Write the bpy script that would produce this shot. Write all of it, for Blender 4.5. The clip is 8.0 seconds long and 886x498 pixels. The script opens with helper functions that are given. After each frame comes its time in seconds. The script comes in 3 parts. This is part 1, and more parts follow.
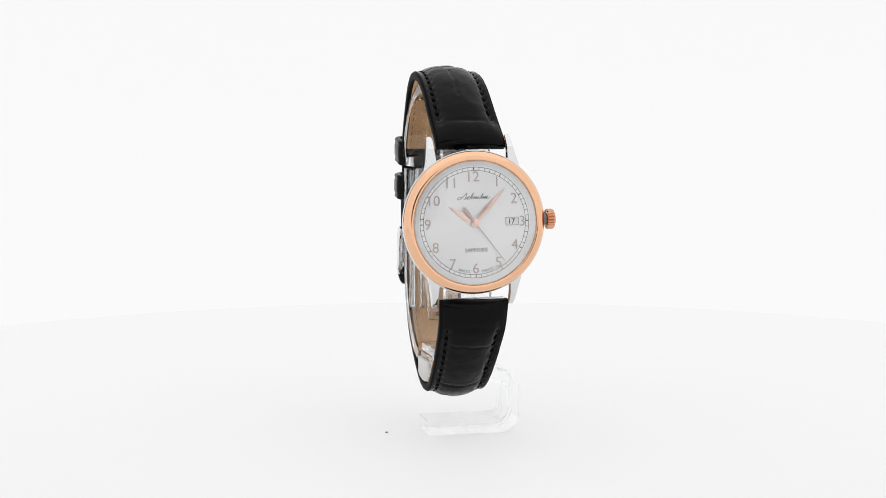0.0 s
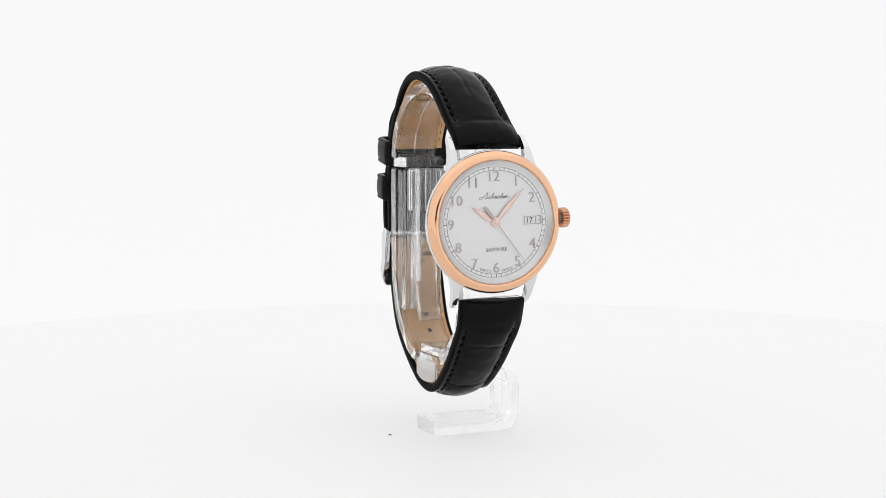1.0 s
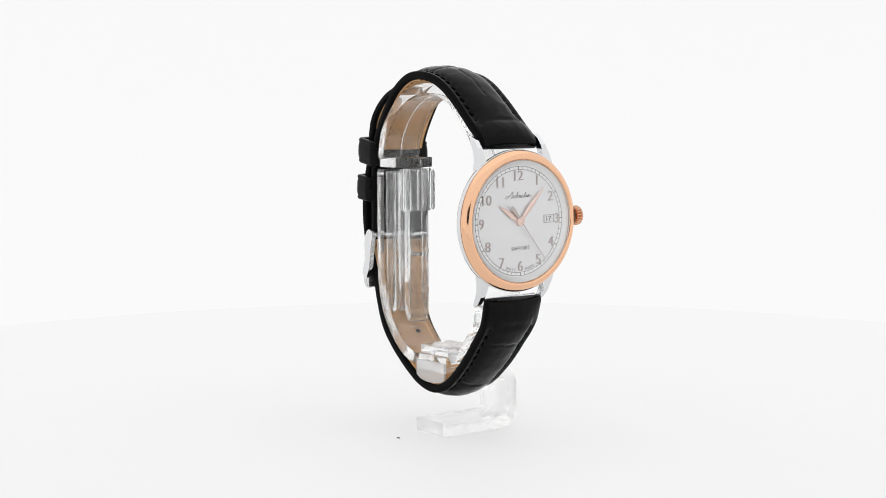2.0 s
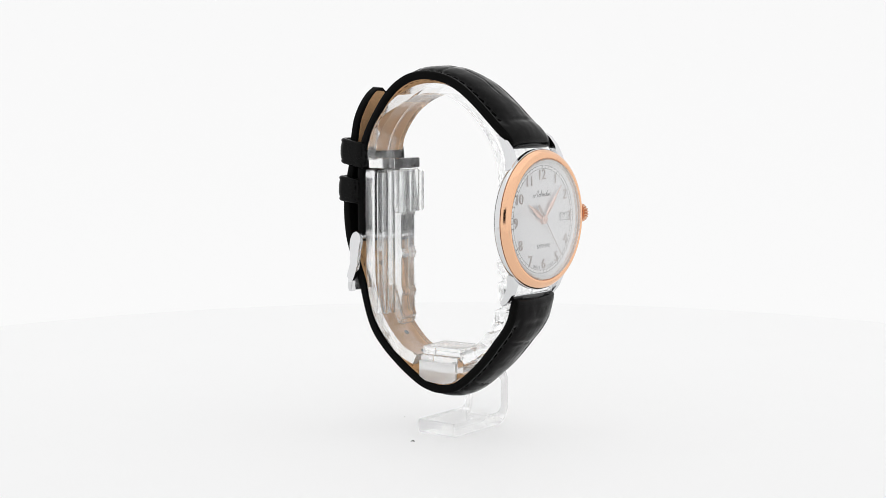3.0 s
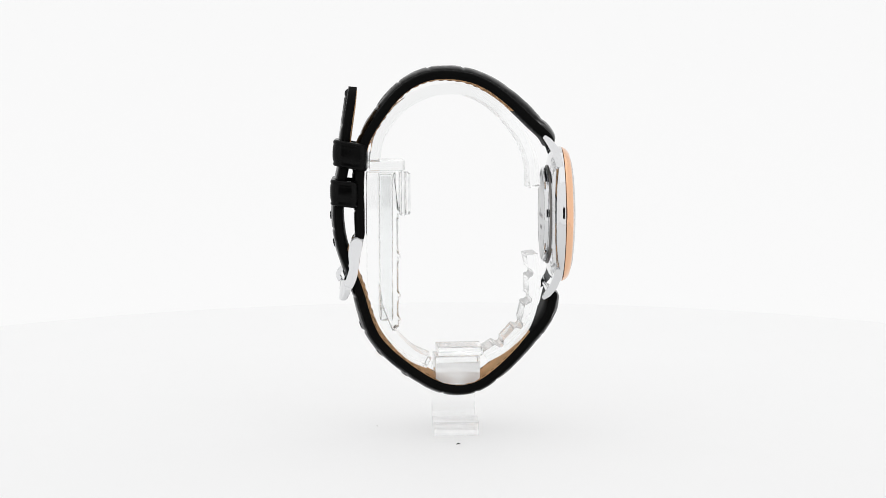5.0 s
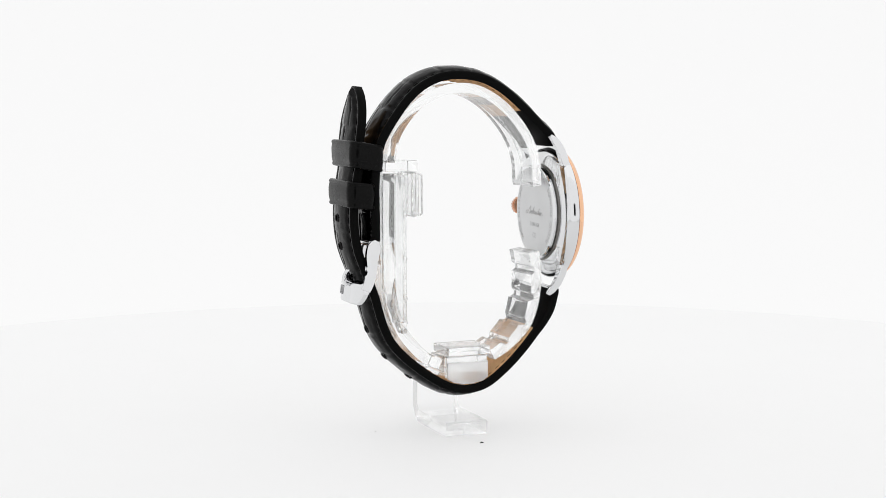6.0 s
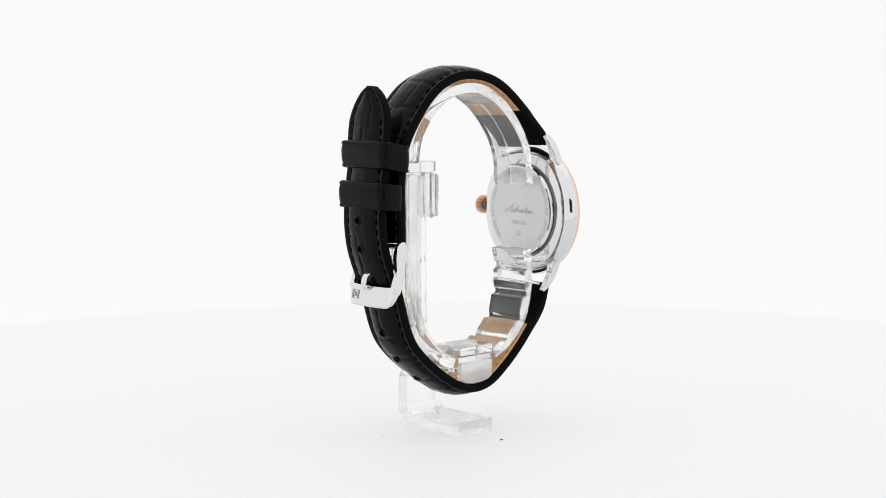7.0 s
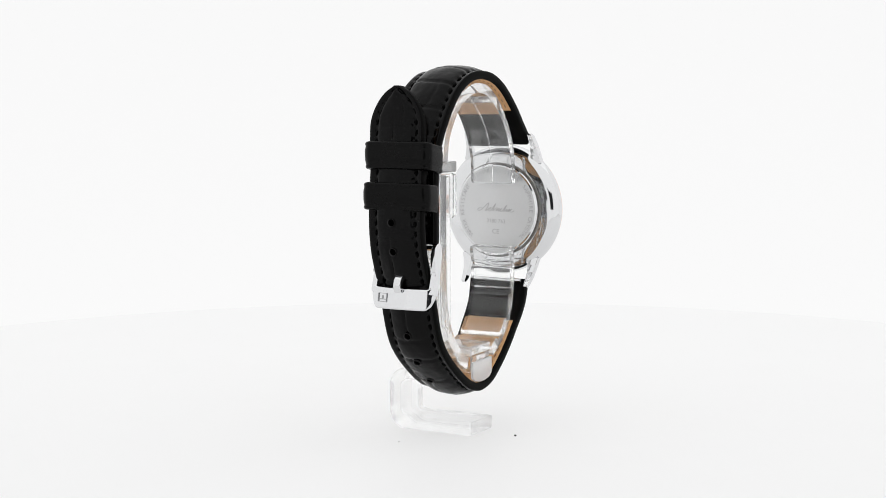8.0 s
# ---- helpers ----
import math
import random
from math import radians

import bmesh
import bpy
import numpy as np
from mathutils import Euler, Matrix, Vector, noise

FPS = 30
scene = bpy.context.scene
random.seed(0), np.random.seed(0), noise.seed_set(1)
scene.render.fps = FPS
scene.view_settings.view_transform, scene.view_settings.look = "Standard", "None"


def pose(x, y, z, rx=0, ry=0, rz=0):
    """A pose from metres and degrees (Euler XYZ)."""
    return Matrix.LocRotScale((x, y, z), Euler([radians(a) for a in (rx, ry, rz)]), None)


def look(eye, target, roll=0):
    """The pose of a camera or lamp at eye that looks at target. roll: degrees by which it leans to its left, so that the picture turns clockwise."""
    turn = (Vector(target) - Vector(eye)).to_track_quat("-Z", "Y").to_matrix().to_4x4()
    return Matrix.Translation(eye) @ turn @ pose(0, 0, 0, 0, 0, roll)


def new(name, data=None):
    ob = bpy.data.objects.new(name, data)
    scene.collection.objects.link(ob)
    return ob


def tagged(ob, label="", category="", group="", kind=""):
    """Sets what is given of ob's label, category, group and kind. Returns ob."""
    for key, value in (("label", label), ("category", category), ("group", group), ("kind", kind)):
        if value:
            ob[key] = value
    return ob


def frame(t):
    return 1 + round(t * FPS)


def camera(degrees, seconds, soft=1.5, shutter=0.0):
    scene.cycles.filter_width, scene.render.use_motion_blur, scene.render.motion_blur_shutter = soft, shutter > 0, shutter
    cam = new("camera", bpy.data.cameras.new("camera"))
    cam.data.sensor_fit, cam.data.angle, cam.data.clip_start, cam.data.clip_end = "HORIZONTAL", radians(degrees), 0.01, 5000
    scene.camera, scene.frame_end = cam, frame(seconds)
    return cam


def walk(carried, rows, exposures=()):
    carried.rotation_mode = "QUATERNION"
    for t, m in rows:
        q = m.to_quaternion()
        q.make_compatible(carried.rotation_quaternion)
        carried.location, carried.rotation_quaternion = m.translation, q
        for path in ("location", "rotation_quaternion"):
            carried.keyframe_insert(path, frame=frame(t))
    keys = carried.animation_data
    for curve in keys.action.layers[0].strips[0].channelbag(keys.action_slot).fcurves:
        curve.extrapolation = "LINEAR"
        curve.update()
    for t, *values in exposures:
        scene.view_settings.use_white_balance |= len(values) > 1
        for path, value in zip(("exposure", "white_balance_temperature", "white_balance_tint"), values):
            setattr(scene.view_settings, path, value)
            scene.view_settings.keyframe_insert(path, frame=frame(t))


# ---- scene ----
cam = camera(32.0, 8.0, soft=0.35)
EYE = Vector((0.0, -0.35186, 0.07603))
PITCH, YAW = radians(5.537), radians(-0.379)
AIM = EYE + 0.35 * Vector((math.sin(YAW) * math.cos(PITCH), math.cos(YAW) * math.cos(PITCH), -math.sin(PITCH)))
VIEW = look(EYE, AIM, -0.12)
walk(cam, [(0.0, VIEW), (8.0, VIEW)], exposures=[(0.0, 0.0), (8.0, 0.0)])

# turn of the table, degrees
TURN = [(0.0, 17.67), (0.5, 22.53), (1.0, 28.12), (1.5, 34.27), (2.15, 44.0), (2.8, 55.09), (3.0, 58.58), (3.5, 67.85),
        (4.0, 77.44), (4.5, 87.27), (5.15, 100.0), (5.8, 112.83), (6.0, 116.74), (6.5, 126.44), (7.0, 136.29), (7.5, 146.19), (8.0, 156.33)]

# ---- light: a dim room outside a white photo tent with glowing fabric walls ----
# emission per surface, added as fill light in place of lamps
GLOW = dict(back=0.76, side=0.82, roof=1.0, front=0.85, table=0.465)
world = bpy.data.worlds.new("dim_room")
scene.world = world
world.use_nodes = True
world.node_tree.nodes["Background"].inputs[0].default_value = (0.02, 0.02, 0.022, 1)
world.node_tree.nodes["Background"].inputs[1].default_value = 1.0


# ---- materials ----
def material(name, color, rough=0.5, metal=0.0, grain=0.0, scale=400.0, bump=0.0, spec=0.5, coat=0.0, trans=0.0, ior=1.5, vary=0.0):
    m = bpy.data.materials.new(name)
    m.use_nodes = True
    nt = m.node_tree
    b = nt.nodes["Principled BSDF"]
    b.inputs["Base Color"].default_value = (*color, 1)
    b.inputs["Roughness"].default_value = rough
    b.inputs["Metallic"].default_value = metal
    b.inputs["Specular IOR Level"].default_value = spec
    b.inputs["Coat Weight"].default_value = coat
    b.inputs["Coat Roughness"].default_value = 0.12
    b.inputs["Transmission Weight"].default_value = trans
    b.inputs["IOR"].default_value = ior
    if grain or bump or vary:
        co = nt.nodes.new("ShaderNodeTexCoord")
        fine = nt.nodes.new("ShaderNodeTexNoise")
        fine.inputs["Scale"].default_value = scale
        fine.inputs["Detail"].default_value = 5
        broad = nt.nodes.new("ShaderNodeTexNoise")
        broad.inputs["Scale"].default_value = scale * 0.12
        broad.inputs["Detail"].default_value = 3
        for n in (fine, broad):
            nt.links.new(co.outputs["Object"], n.inputs["Vector"])
        if grain:
            mix = nt.nodes.new("ShaderNodeMix")
            mix.data_type = "RGBA"
            mix.inputs["A"].default_value = (*[c * (1 - grain) for c in color], 1)
            mix.inputs["B"].default_value = (*[min(1, c * (1 + grain)) for c in color], 1)
            add = nt.nodes.new("ShaderNodeMath")
            add.operation = "MULTIPLY_ADD"
            add.inputs[1].default_value = 0.5
            half = nt.nodes.new("ShaderNodeMath")
            half.operation = "MULTIPLY"
            half.inputs[1].default_value = 0.5
            nt.links.new(broad.outputs["Fac"], half.inputs[0])
            nt.links.new(fine.outputs["Fac"], add.inputs[0])
            nt.links.new(half.outputs[0], add.inputs[2])
            nt.links.new(add.outputs[0], mix.inputs["Factor"])
            nt.links.new(mix.outputs["Result"], b.inputs["Base Color"])
        if vary:
            rng = nt.nodes.new("ShaderNodeMapRange")
            rng.inputs["From Min"].default_value, rng.inputs["From Max"].default_value = 0.3, 0.7
            rng.inputs["To Min"].default_value, rng.inputs["To Max"].default_value = max(0.0, rough - vary), rough + vary
            nt.links.new(broad.outputs["Fac"], rng.inputs["Value"])
            nt.links.new(rng.outputs["Result"], b.inputs["Roughness"])
        if bump:
            bp = nt.nodes.new("ShaderNodeBump")
            bp.inputs["Strength"].default_value = bump
            bp.inputs["Distance"].default_value = 0.0002
            nt.links.new(fine.outputs["Fac"], bp.inputs["Height"])
            nt.links.new(bp.outputs["Normal"], b.inputs["Normal"])
    return m


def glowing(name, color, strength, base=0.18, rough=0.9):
    """White diffusing sheet with added emission of its own; no lamp is built behind it."""
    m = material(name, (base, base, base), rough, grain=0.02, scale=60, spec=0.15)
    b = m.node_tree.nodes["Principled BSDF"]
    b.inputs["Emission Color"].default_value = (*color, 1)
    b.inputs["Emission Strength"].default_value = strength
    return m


M_BACK = glowing("glow_backdrop_fabric", (1.0, 1.0, 1.0), GLOW["back"])
M_SIDE = glowing("fill_glow_side_fabric", (1.0, 1.0, 1.0), GLOW["side"])
M_ROOF = glowing("fill_glow_roof_fabric", (1.0, 1.0, 1.0), GLOW["roof"])
M_FRONT = glowing("fill_glow_front_fabric", (1.0, 1.0, 1.0), GLOW["front"])
M_TENT = material("white_tent_fabric", (0.75, 0.75, 0.75), 0.9, grain=0.03, scale=80)
# table emits a little, added to lift the shadows on it
M_TABLE = glowing("matt_white_acrylic_fill_glow", (1.0, 1.0, 1.0), GLOW["table"], 0.40, 0.6)
M_LEATHER = material("black_embossed_leather", (0.0014, 0.0014, 0.0015), 0.17, grain=0.35, scale=1500, bump=0.14, spec=0.105, vary=0.10)
M_EDGE = material("black_edge_paint", (0.003, 0.003, 0.003), 0.55, grain=0.3, scale=1200, bump=0.04, spec=0.035)
M_KEEPER = material("black_smooth_leather", (0.0015, 0.0015, 0.0015), 0.26, grain=0.3, scale=1800, bump=0.06, spec=0.10, vary=0.08)
M_RING = material("black_punched_rim", (0.0025, 0.0025, 0.0025), 0.2, spec=0.16)
M_HOLE = material("black_hole_depth", (0.0008, 0.0008, 0.0008), 0.9, spec=0.0)
M_THREAD = material("black_waxed_thread", (0.0012, 0.0012, 0.0012), 0.34, bump=0.3, scale=6000, spec=0.03)
M_LINING = material("tan_nubuck_lining", (0.71, 0.39, 0.195), 0.85, grain=0.55, scale=2200, bump=1.0, spec=0.2)
M_TANTHREAD = material("brown_thread", (0.20, 0.09, 0.035), 0.7)
M_GOLD = material("polished_rose_gold", (0.87, 0.52, 0.33), 0.14, metal=1.0, grain=0.02, scale=300, vary=0.03)
M_CROWN = material("fluted_rose_gold", (0.66, 0.37, 0.24), 0.25, metal=1.0, grain=0.06, scale=900, vary=0.08)
M_PALEGOLD = material("pale_rose_gold", (0.84, 0.62, 0.54), 0.28, metal=1.0, grain=0.03, scale=900)
M_STEEL = material("polished_steel", (0.72, 0.725, 0.735), 0.06, metal=1.0, grain=0.02, scale=350, vary=0.02)
M_BRUSHED = material("brushed_steel", (0.62, 0.625, 0.63), 0.42, metal=1.0, grain=0.05, scale=1400, vary=0.08)
M_ENGRAVE = material("engraved_grey", (0.42, 0.42, 0.43), 0.5, metal=0.7)
M_NUMERAL = material("grey_rose_numeral", (0.46, 0.40, 0.38), 0.28, metal=1.0, grain=0.04, scale=900)
M_FLANGE = material("satin_silver_ring", (0.80, 0.80, 0.80), 0.3, metal=0.6, grain=0.02, scale=700)
M_DARKSTEEL = material("grey_stem_and_gap_shade", (0.22, 0.21, 0.20), 0.4, metal=0.7)
M_INK = material("dark_grey_print", (0.06, 0.06, 0.065), 0.5)
M_TRACK = material("white_track_print", (0.88, 0.88, 0.88), 0.5)
M_DATE = material("white_date_wheel", (0.80, 0.80, 0.80), 0.6)


def clear_plastic(name, ior, thin, rough):
    """Cast plastic: refracting, with part of the light going straight through its thin walls."""
    m = material(name, (0.98, 0.985, 0.985), rough, trans=1.0, ior=ior)
    nt = m.node_tree
    mix, clear = nt.nodes.new("ShaderNodeMixShader"), nt.nodes.new("ShaderNodeBsdfTransparent")
    mix.inputs[0].default_value = thin
    nt.links.new(nt.nodes["Principled BSDF"].outputs[0], mix.inputs[1])
    nt.links.new(clear.outputs[0], mix.inputs[2])
    nt.links.new(mix.outputs[0], nt.nodes["Material Output"].inputs["Surface"])
    return m


M_ACRYLIC = clear_plastic("clear_acrylic", 1.38, 0.36, 0.02)
M_COLLAR = clear_plastic("clear_moulded_plastic", 1.49, 0.12, 0.015)
M_FROST = material("frosted_sawn_plastic", (0.93, 0.93, 0.93), 0.3, trans=0.72, ior=1.4, grain=0.02, scale=900)
M_DUST = material("dark_dust", (0.03, 0.028, 0.026), 0.9)
M_LINT = material("pale_lint", (0.45, 0.44, 0.43), 0.9)


def dial_material():
    m = material("silver_sunray_dial", (0.81, 0.81, 0.82), 0.38, metal=0.5, grain=0.012, scale=2500)
    nt = m.node_tree
    b = nt.nodes["Principled BSDF"]
    b.inputs["Anisotropic"].default_value = 0.6
    tan = nt.nodes.new("ShaderNodeTangent")
    tan.direction_type, tan.axis = "RADIAL", "Y"
    nt.links.new(tan.outputs[0], b.inputs["Tangent"])
    return m


M_DIAL = dial_material()


def crystal_material():
    """Thin clear pane: what lies under it shows straight through, and the gloss grows towards grazing angles."""
    m = bpy.data.materials.new("sapphire_crystal")
    m.use_nodes = True
    nt = m.node_tree
    nt.nodes.remove(nt.nodes["Principled BSDF"])
    clear, gloss, mix, edge, rise, top = (nt.nodes.new("ShaderNode" + k) for k in ("BsdfTransparent", "BsdfGlossy", "MixShader", "LayerWeight", "Math", "Math"))
    gloss.inputs["Roughness"].default_value = 0.02
    edge.inputs["Blend"].default_value = 0.5
    rise.operation, rise.inputs[1].default_value = "POWER", 2.0
    top.operation, top.inputs[1].default_value, top.inputs[2].default_value = "MULTIPLY_ADD", 0.94, 0.03
    nt.links.new(edge.outputs["Facing"], rise.inputs[0])
    nt.links.new(rise.outputs[0], top.inputs[0])
    nt.links.new(top.outputs[0], mix.inputs[0])
    nt.links.new(clear.outputs[0], mix.inputs[1])
    nt.links.new(gloss.outputs[0], mix.inputs[2])
    nt.links.new(mix.outputs[0], nt.nodes["Material Output"].inputs["Surface"])
    return m


M_SAPPHIRE = crystal_material()

# ---- building helpers; lengths of things in millimetres, in the table's own space ----
MM = 0.001
HEAD = Matrix.Translation((-3.15, -25.55, 49.9)) @ Matrix.Rotation(radians(-6.2), 4, "Z") @ Matrix.Rotation(radians(-1.5), 4, "Y")           # watch head: x to the crown, y into the watch, z to twelve
LOOP = Matrix.Translation((-3.3, -20.0, 0)) @ Matrix.Rotation(radians(-5.0), 4, "Z") @ Matrix.Translation((0, 20.0, 0))
DISC = HEAD @ Matrix.Translation((0, 0.8, 0))          # plane of the dial
BASE = {}
BEVELLED = (M_ACRYLIC, M_COLLAR, M_FROST, M_STEEL)


def thing(name, base, label, category, group="", kind=""):
    ob = tagged(new(name), label, category, group, kind)
    ob.empty_display_size = 0.01
    ob.location = Vector(base) * MM
    BASE[ob] = Vector(base)
    return ob


def root(ob):
    while ob.parent:
        ob = ob.parent
    return ob


def smooth(me, angle=35):
    for p in me.polygons:
        p.use_smooth = True
    me.set_sharp_from_angle(angle=radians(angle))


def part(name, bm, mat, parent, label="", space=None, angle=35):
    """Links a bmesh in millimetres as one mesh under a thing or a part."""
    if space is not None:
        bm.transform(space)
    bm.transform(Matrix.Scale(MM, 4) @ Matrix.Translation(-BASE[root(parent)]))
    bmesh.ops.recalc_face_normals(bm, faces=bm.faces)
    me = bpy.data.meshes.new(name)
    bm.to_mesh(me)
    bm.free()
    smooth(me, angle)
    for m in (mat if isinstance(mat, (list, tuple)) else [mat]):
        me.materials.append(m)
    ob = new(name, me)
    ob.parent = parent
    if label:
        tagged(ob, label)
    if mat in BEVELLED:
        w = ob.modifiers.new("even_shading", "WEIGHTED_NORMAL")
        w.mode, w.weight, w.keep_sharp = "FACE_AREA", 80, True
    return ob


def shared(name, me, m, parent):
    """A repeat of a small piece on one mesh; m is its pose in millimetres in the table's space."""
    ob = new(name, me)
    ob.parent = parent
    t = m.translation - BASE[root(parent)]
    ob.matrix_basis = Matrix.Translation(t * MM) @ m.to_3x3().to_4x4()
    return ob


def box(x0, x1, y0, y1, z0, z1, bev=0.0, seg=2):
    bm = bmesh.new()
    bmesh.ops.create_cube(bm, size=1, matrix=Matrix.Translation(((x0 + x1) / 2, (y0 + y1) / 2, (z0 + z1) / 2)) @ Matrix.Diagonal((x1 - x0, y1 - y0, z1 - z0, 1)))
    if bev:
        bmesh.ops.bevel(bm, geom=bm.edges[:], offset=bev, segments=seg, profile=0.5, affect="EDGES", clamp_overlap=True)
    return bm


def join(*bms):
    out = bms[0]
    for b in bms[1:]:
        me = bpy.data.meshes.new("tmp")
        b.to_mesh(me)
        out.from_mesh(me)
        b.free()
        bpy.data.meshes.remove(me)
    return out


def lathe(profile, n=96, closed=False):
    """Turns (radius, y) points about the y axis."""
    bm = bmesh.new()
    rings = []
    for r, y in profile:
        if r < 1e-6:
            rings.append([bm.verts.new((0, y, 0))])
        else:
            rings.append([bm.verts.new((r * math.sin(2 * math.pi * k / n), y, r * math.cos(2 * math.pi * k / n))) for k in range(n)])
    pairs = list(zip(rings, rings[1:])) + ([(rings[-1], rings[0])] if closed else [])
    for a, b in pairs:
        for k in range(n):
            j = (k + 1) % n
            q = [a[k % len(a)], a[j % len(a)], b[j % len(b)], b[k % len(b)]]
            u = list(dict.fromkeys(q))
            if len(u) > 2:
                bm.faces.new(u)
    return bm


def spline(points, step=0.5):
    """Catmull-Rom through points, evenly resampled."""
    P = [np.array(p, float) for p in points]
    P = [2 * P[0] - P[1]] + P + [2 * P[-1] - P[-2]]
    out = []
    for a, b, c, d in zip(P, P[1:], P[2:], P[3:]):
        for t in np.linspace(0, 1, 24, endpoint=False):
            out.append(0.5 * (2 * b + (c - a) * t + (2 * a - 5 * b + 4 * c - d) * t ** 2 + (3 * b - a - 3 * c + d) * t ** 3))
    out.append(P[-2])
    out = np.array(out)
    s = np.concatenate([[0], np.cumsum(np.linalg.norm(np.diff(out, axis=0), axis=1))])
    n = max(3, int(s[-1] / step) + 1)
    q = np.linspace(0, s[-1], n)
    return np.stack([np.interp(q, s, out[:, k]) for k in range(out.shape[1])], 1), q


def normals(path):
    t = np.gradient(path, axis=0)
    t /= np.linalg.norm(t, axis=1)[:, None]
    return t, np.stack([-t[:, 1], t[:, 0]], 1)


def prism(poly, x0, x1, axis="x", bev=0.0, seg=2):
    """A closed (a, b) polygon drawn out along x (a, b = y, z) or along y (a, b = x, z)."""
    bm = bmesh.new()
    put = (lambda a, b, x: (x, a, b)) if axis == "x" else (lambda a, b, x: (a, x, b))
    lo = [bm.verts.new(put(a, b, x0)) for a, b in poly]
    hi = [bm.verts.new(put(a, b, x1)) for a, b in poly]
    caps = [bm.faces.new(lo), bm.faces.new(hi[::-1])]
    for k in range(len(poly)):
        j = (k + 1) % len(poly)
        bm.faces.new((lo[k], hi[k], hi[j], lo[j]))
    if bev:
        edges = list({e for f in caps for e in f.edges})
        bmesh.ops.bevel(bm, geom=edges, offset=bev, segments=seg, profile=0.5, affect="EDGES", clamp_overlap=True)
    return bm


def ribbon(points, thick, x0, x1, bev=0.4, step=1.0):
    """A bent strip of even thickness whose middle line runs through (y, z) points."""
    path, _ = spline(points, step)
    _, nrm = normals(path)
    poly = [tuple(p + n * thick / 2) for p, n in zip(path, nrm)] + [tuple(p - n * thick / 2) for p, n in zip(path[::-1], nrm[::-1])]
    return prism(poly, x0, x1, "x", bev)


def rounded(poly, radii, seg=8):
    """Rounds the corners of a polygon."""
    out = []
    n = len(poly)
    for k in range(n):
        a, b, c = (Vector(poly[(k + d) % n]) for d in (-1, 0, 1))
        r = radii[k]
        if r <= 0:
            out.append(tuple(b))
            continue
        u, v = (a - b).normalized(), (c - b).normalized()
        half = u.angle(v) / 2
        d = r / math.tan(half)
        mid = b + (u + v).normalized() * (r / math.sin(half))
        p, q = b + u * d - mid, b + v * d - mid
        for i in range(seg + 1):
            w = p.lerp(q, i / seg)
            out.append(tuple(mid + w.normalized() * r))
    return out


def letters(text, height, depth=0.03, bold=0.0, slant=0.0):
    """A flat bmesh of raised lettering in the xz plane, centred, facing -y, in millimetres."""
    cu = bpy.data.curves.new("lettering", "FONT")
    cu.body, cu.size, cu.align_x, cu.align_y = text, 1.0, "CENTER", "CENTER"
    cu.offset, cu.extrude, cu.shear, cu.resolution_u = bold, 0.0, slant, 3
    ob = bpy.data.objects.new("lettering", cu)
    scene.collection.objects.link(ob)
    dg = bpy.context.evaluated_depsgraph_get()
    dg.update()
    me = bpy.data.meshes.new_from_object(ob.evaluated_get(dg))
    bm = bmesh.new()
    bm.from_mesh(me)
    bpy.data.objects.remove(ob)
    bpy.data.curves.remove(cu)
    bpy.data.meshes.remove(me)
    xs = [v.co for v in bm.verts]
    lo, hi = Vector((min(v.x for v in xs), min(v.y for v in xs), 0)), Vector((max(v.x for v in xs), max(v.y for v in xs), 0))
    k = height / (hi.y - lo.y)
    bm.transform(Matrix.Rotation(radians(90), 4, "X") @ Matrix.Scale(k, 4) @ Matrix.Translation(-(lo + hi) / 2))
    geo = bmesh.ops.extrude_face_region(bm, geom=bm.faces[:])
    for v in geo["geom"]:
        if isinstance(v, bmesh.types.BMVert):
            v.co.y -= depth
    return bm


def moved(bm, x=0, y=0, z=0, turn=0.0):
    bm.transform(Matrix.Translation((x, y, z)) @ Matrix.Rotation(radians(turn), 4, "Y"))
    return bm


# ---- the photo tent ----
def slab(name, mat, x0, x1, y0, y1, z0, z1):
    me = bpy.data.meshes.new(name)
    bm = box(x0, x1, y0, y1, z0, z1)
    bm.to_mesh(me)
    bm.free()
    me.materials.append(mat)
    return tagged(new(name, me), kind="structure")


def tent():
    W, B, F, H, G, T = 0.62, 0.62, -0.44, 0.80, -0.06, 0.01
    slab("ground", M_TENT, -W - T, W + T, F - T, B + T, G - T, G)
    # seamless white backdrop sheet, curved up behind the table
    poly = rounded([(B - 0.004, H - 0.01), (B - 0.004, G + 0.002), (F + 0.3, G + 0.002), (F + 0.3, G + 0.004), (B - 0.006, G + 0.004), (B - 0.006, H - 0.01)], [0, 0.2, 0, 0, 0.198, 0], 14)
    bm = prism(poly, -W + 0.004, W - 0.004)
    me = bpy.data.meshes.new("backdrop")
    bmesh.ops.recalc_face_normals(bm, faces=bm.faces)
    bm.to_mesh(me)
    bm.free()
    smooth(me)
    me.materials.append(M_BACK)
    tagged(new("backdrop", me), "seamless white backdrop sheet with its own added glow", kind="structure")
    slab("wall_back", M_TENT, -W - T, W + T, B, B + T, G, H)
    # unseen side walls, roof and front, added to glow as fill light
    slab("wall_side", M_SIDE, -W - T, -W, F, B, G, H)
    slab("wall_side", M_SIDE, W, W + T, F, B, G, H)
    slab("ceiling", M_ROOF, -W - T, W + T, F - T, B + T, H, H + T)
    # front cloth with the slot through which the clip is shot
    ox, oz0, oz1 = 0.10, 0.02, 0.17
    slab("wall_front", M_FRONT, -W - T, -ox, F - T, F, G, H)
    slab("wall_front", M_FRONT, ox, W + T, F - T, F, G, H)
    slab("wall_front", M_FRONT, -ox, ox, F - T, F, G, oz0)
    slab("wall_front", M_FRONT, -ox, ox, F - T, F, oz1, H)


tent()


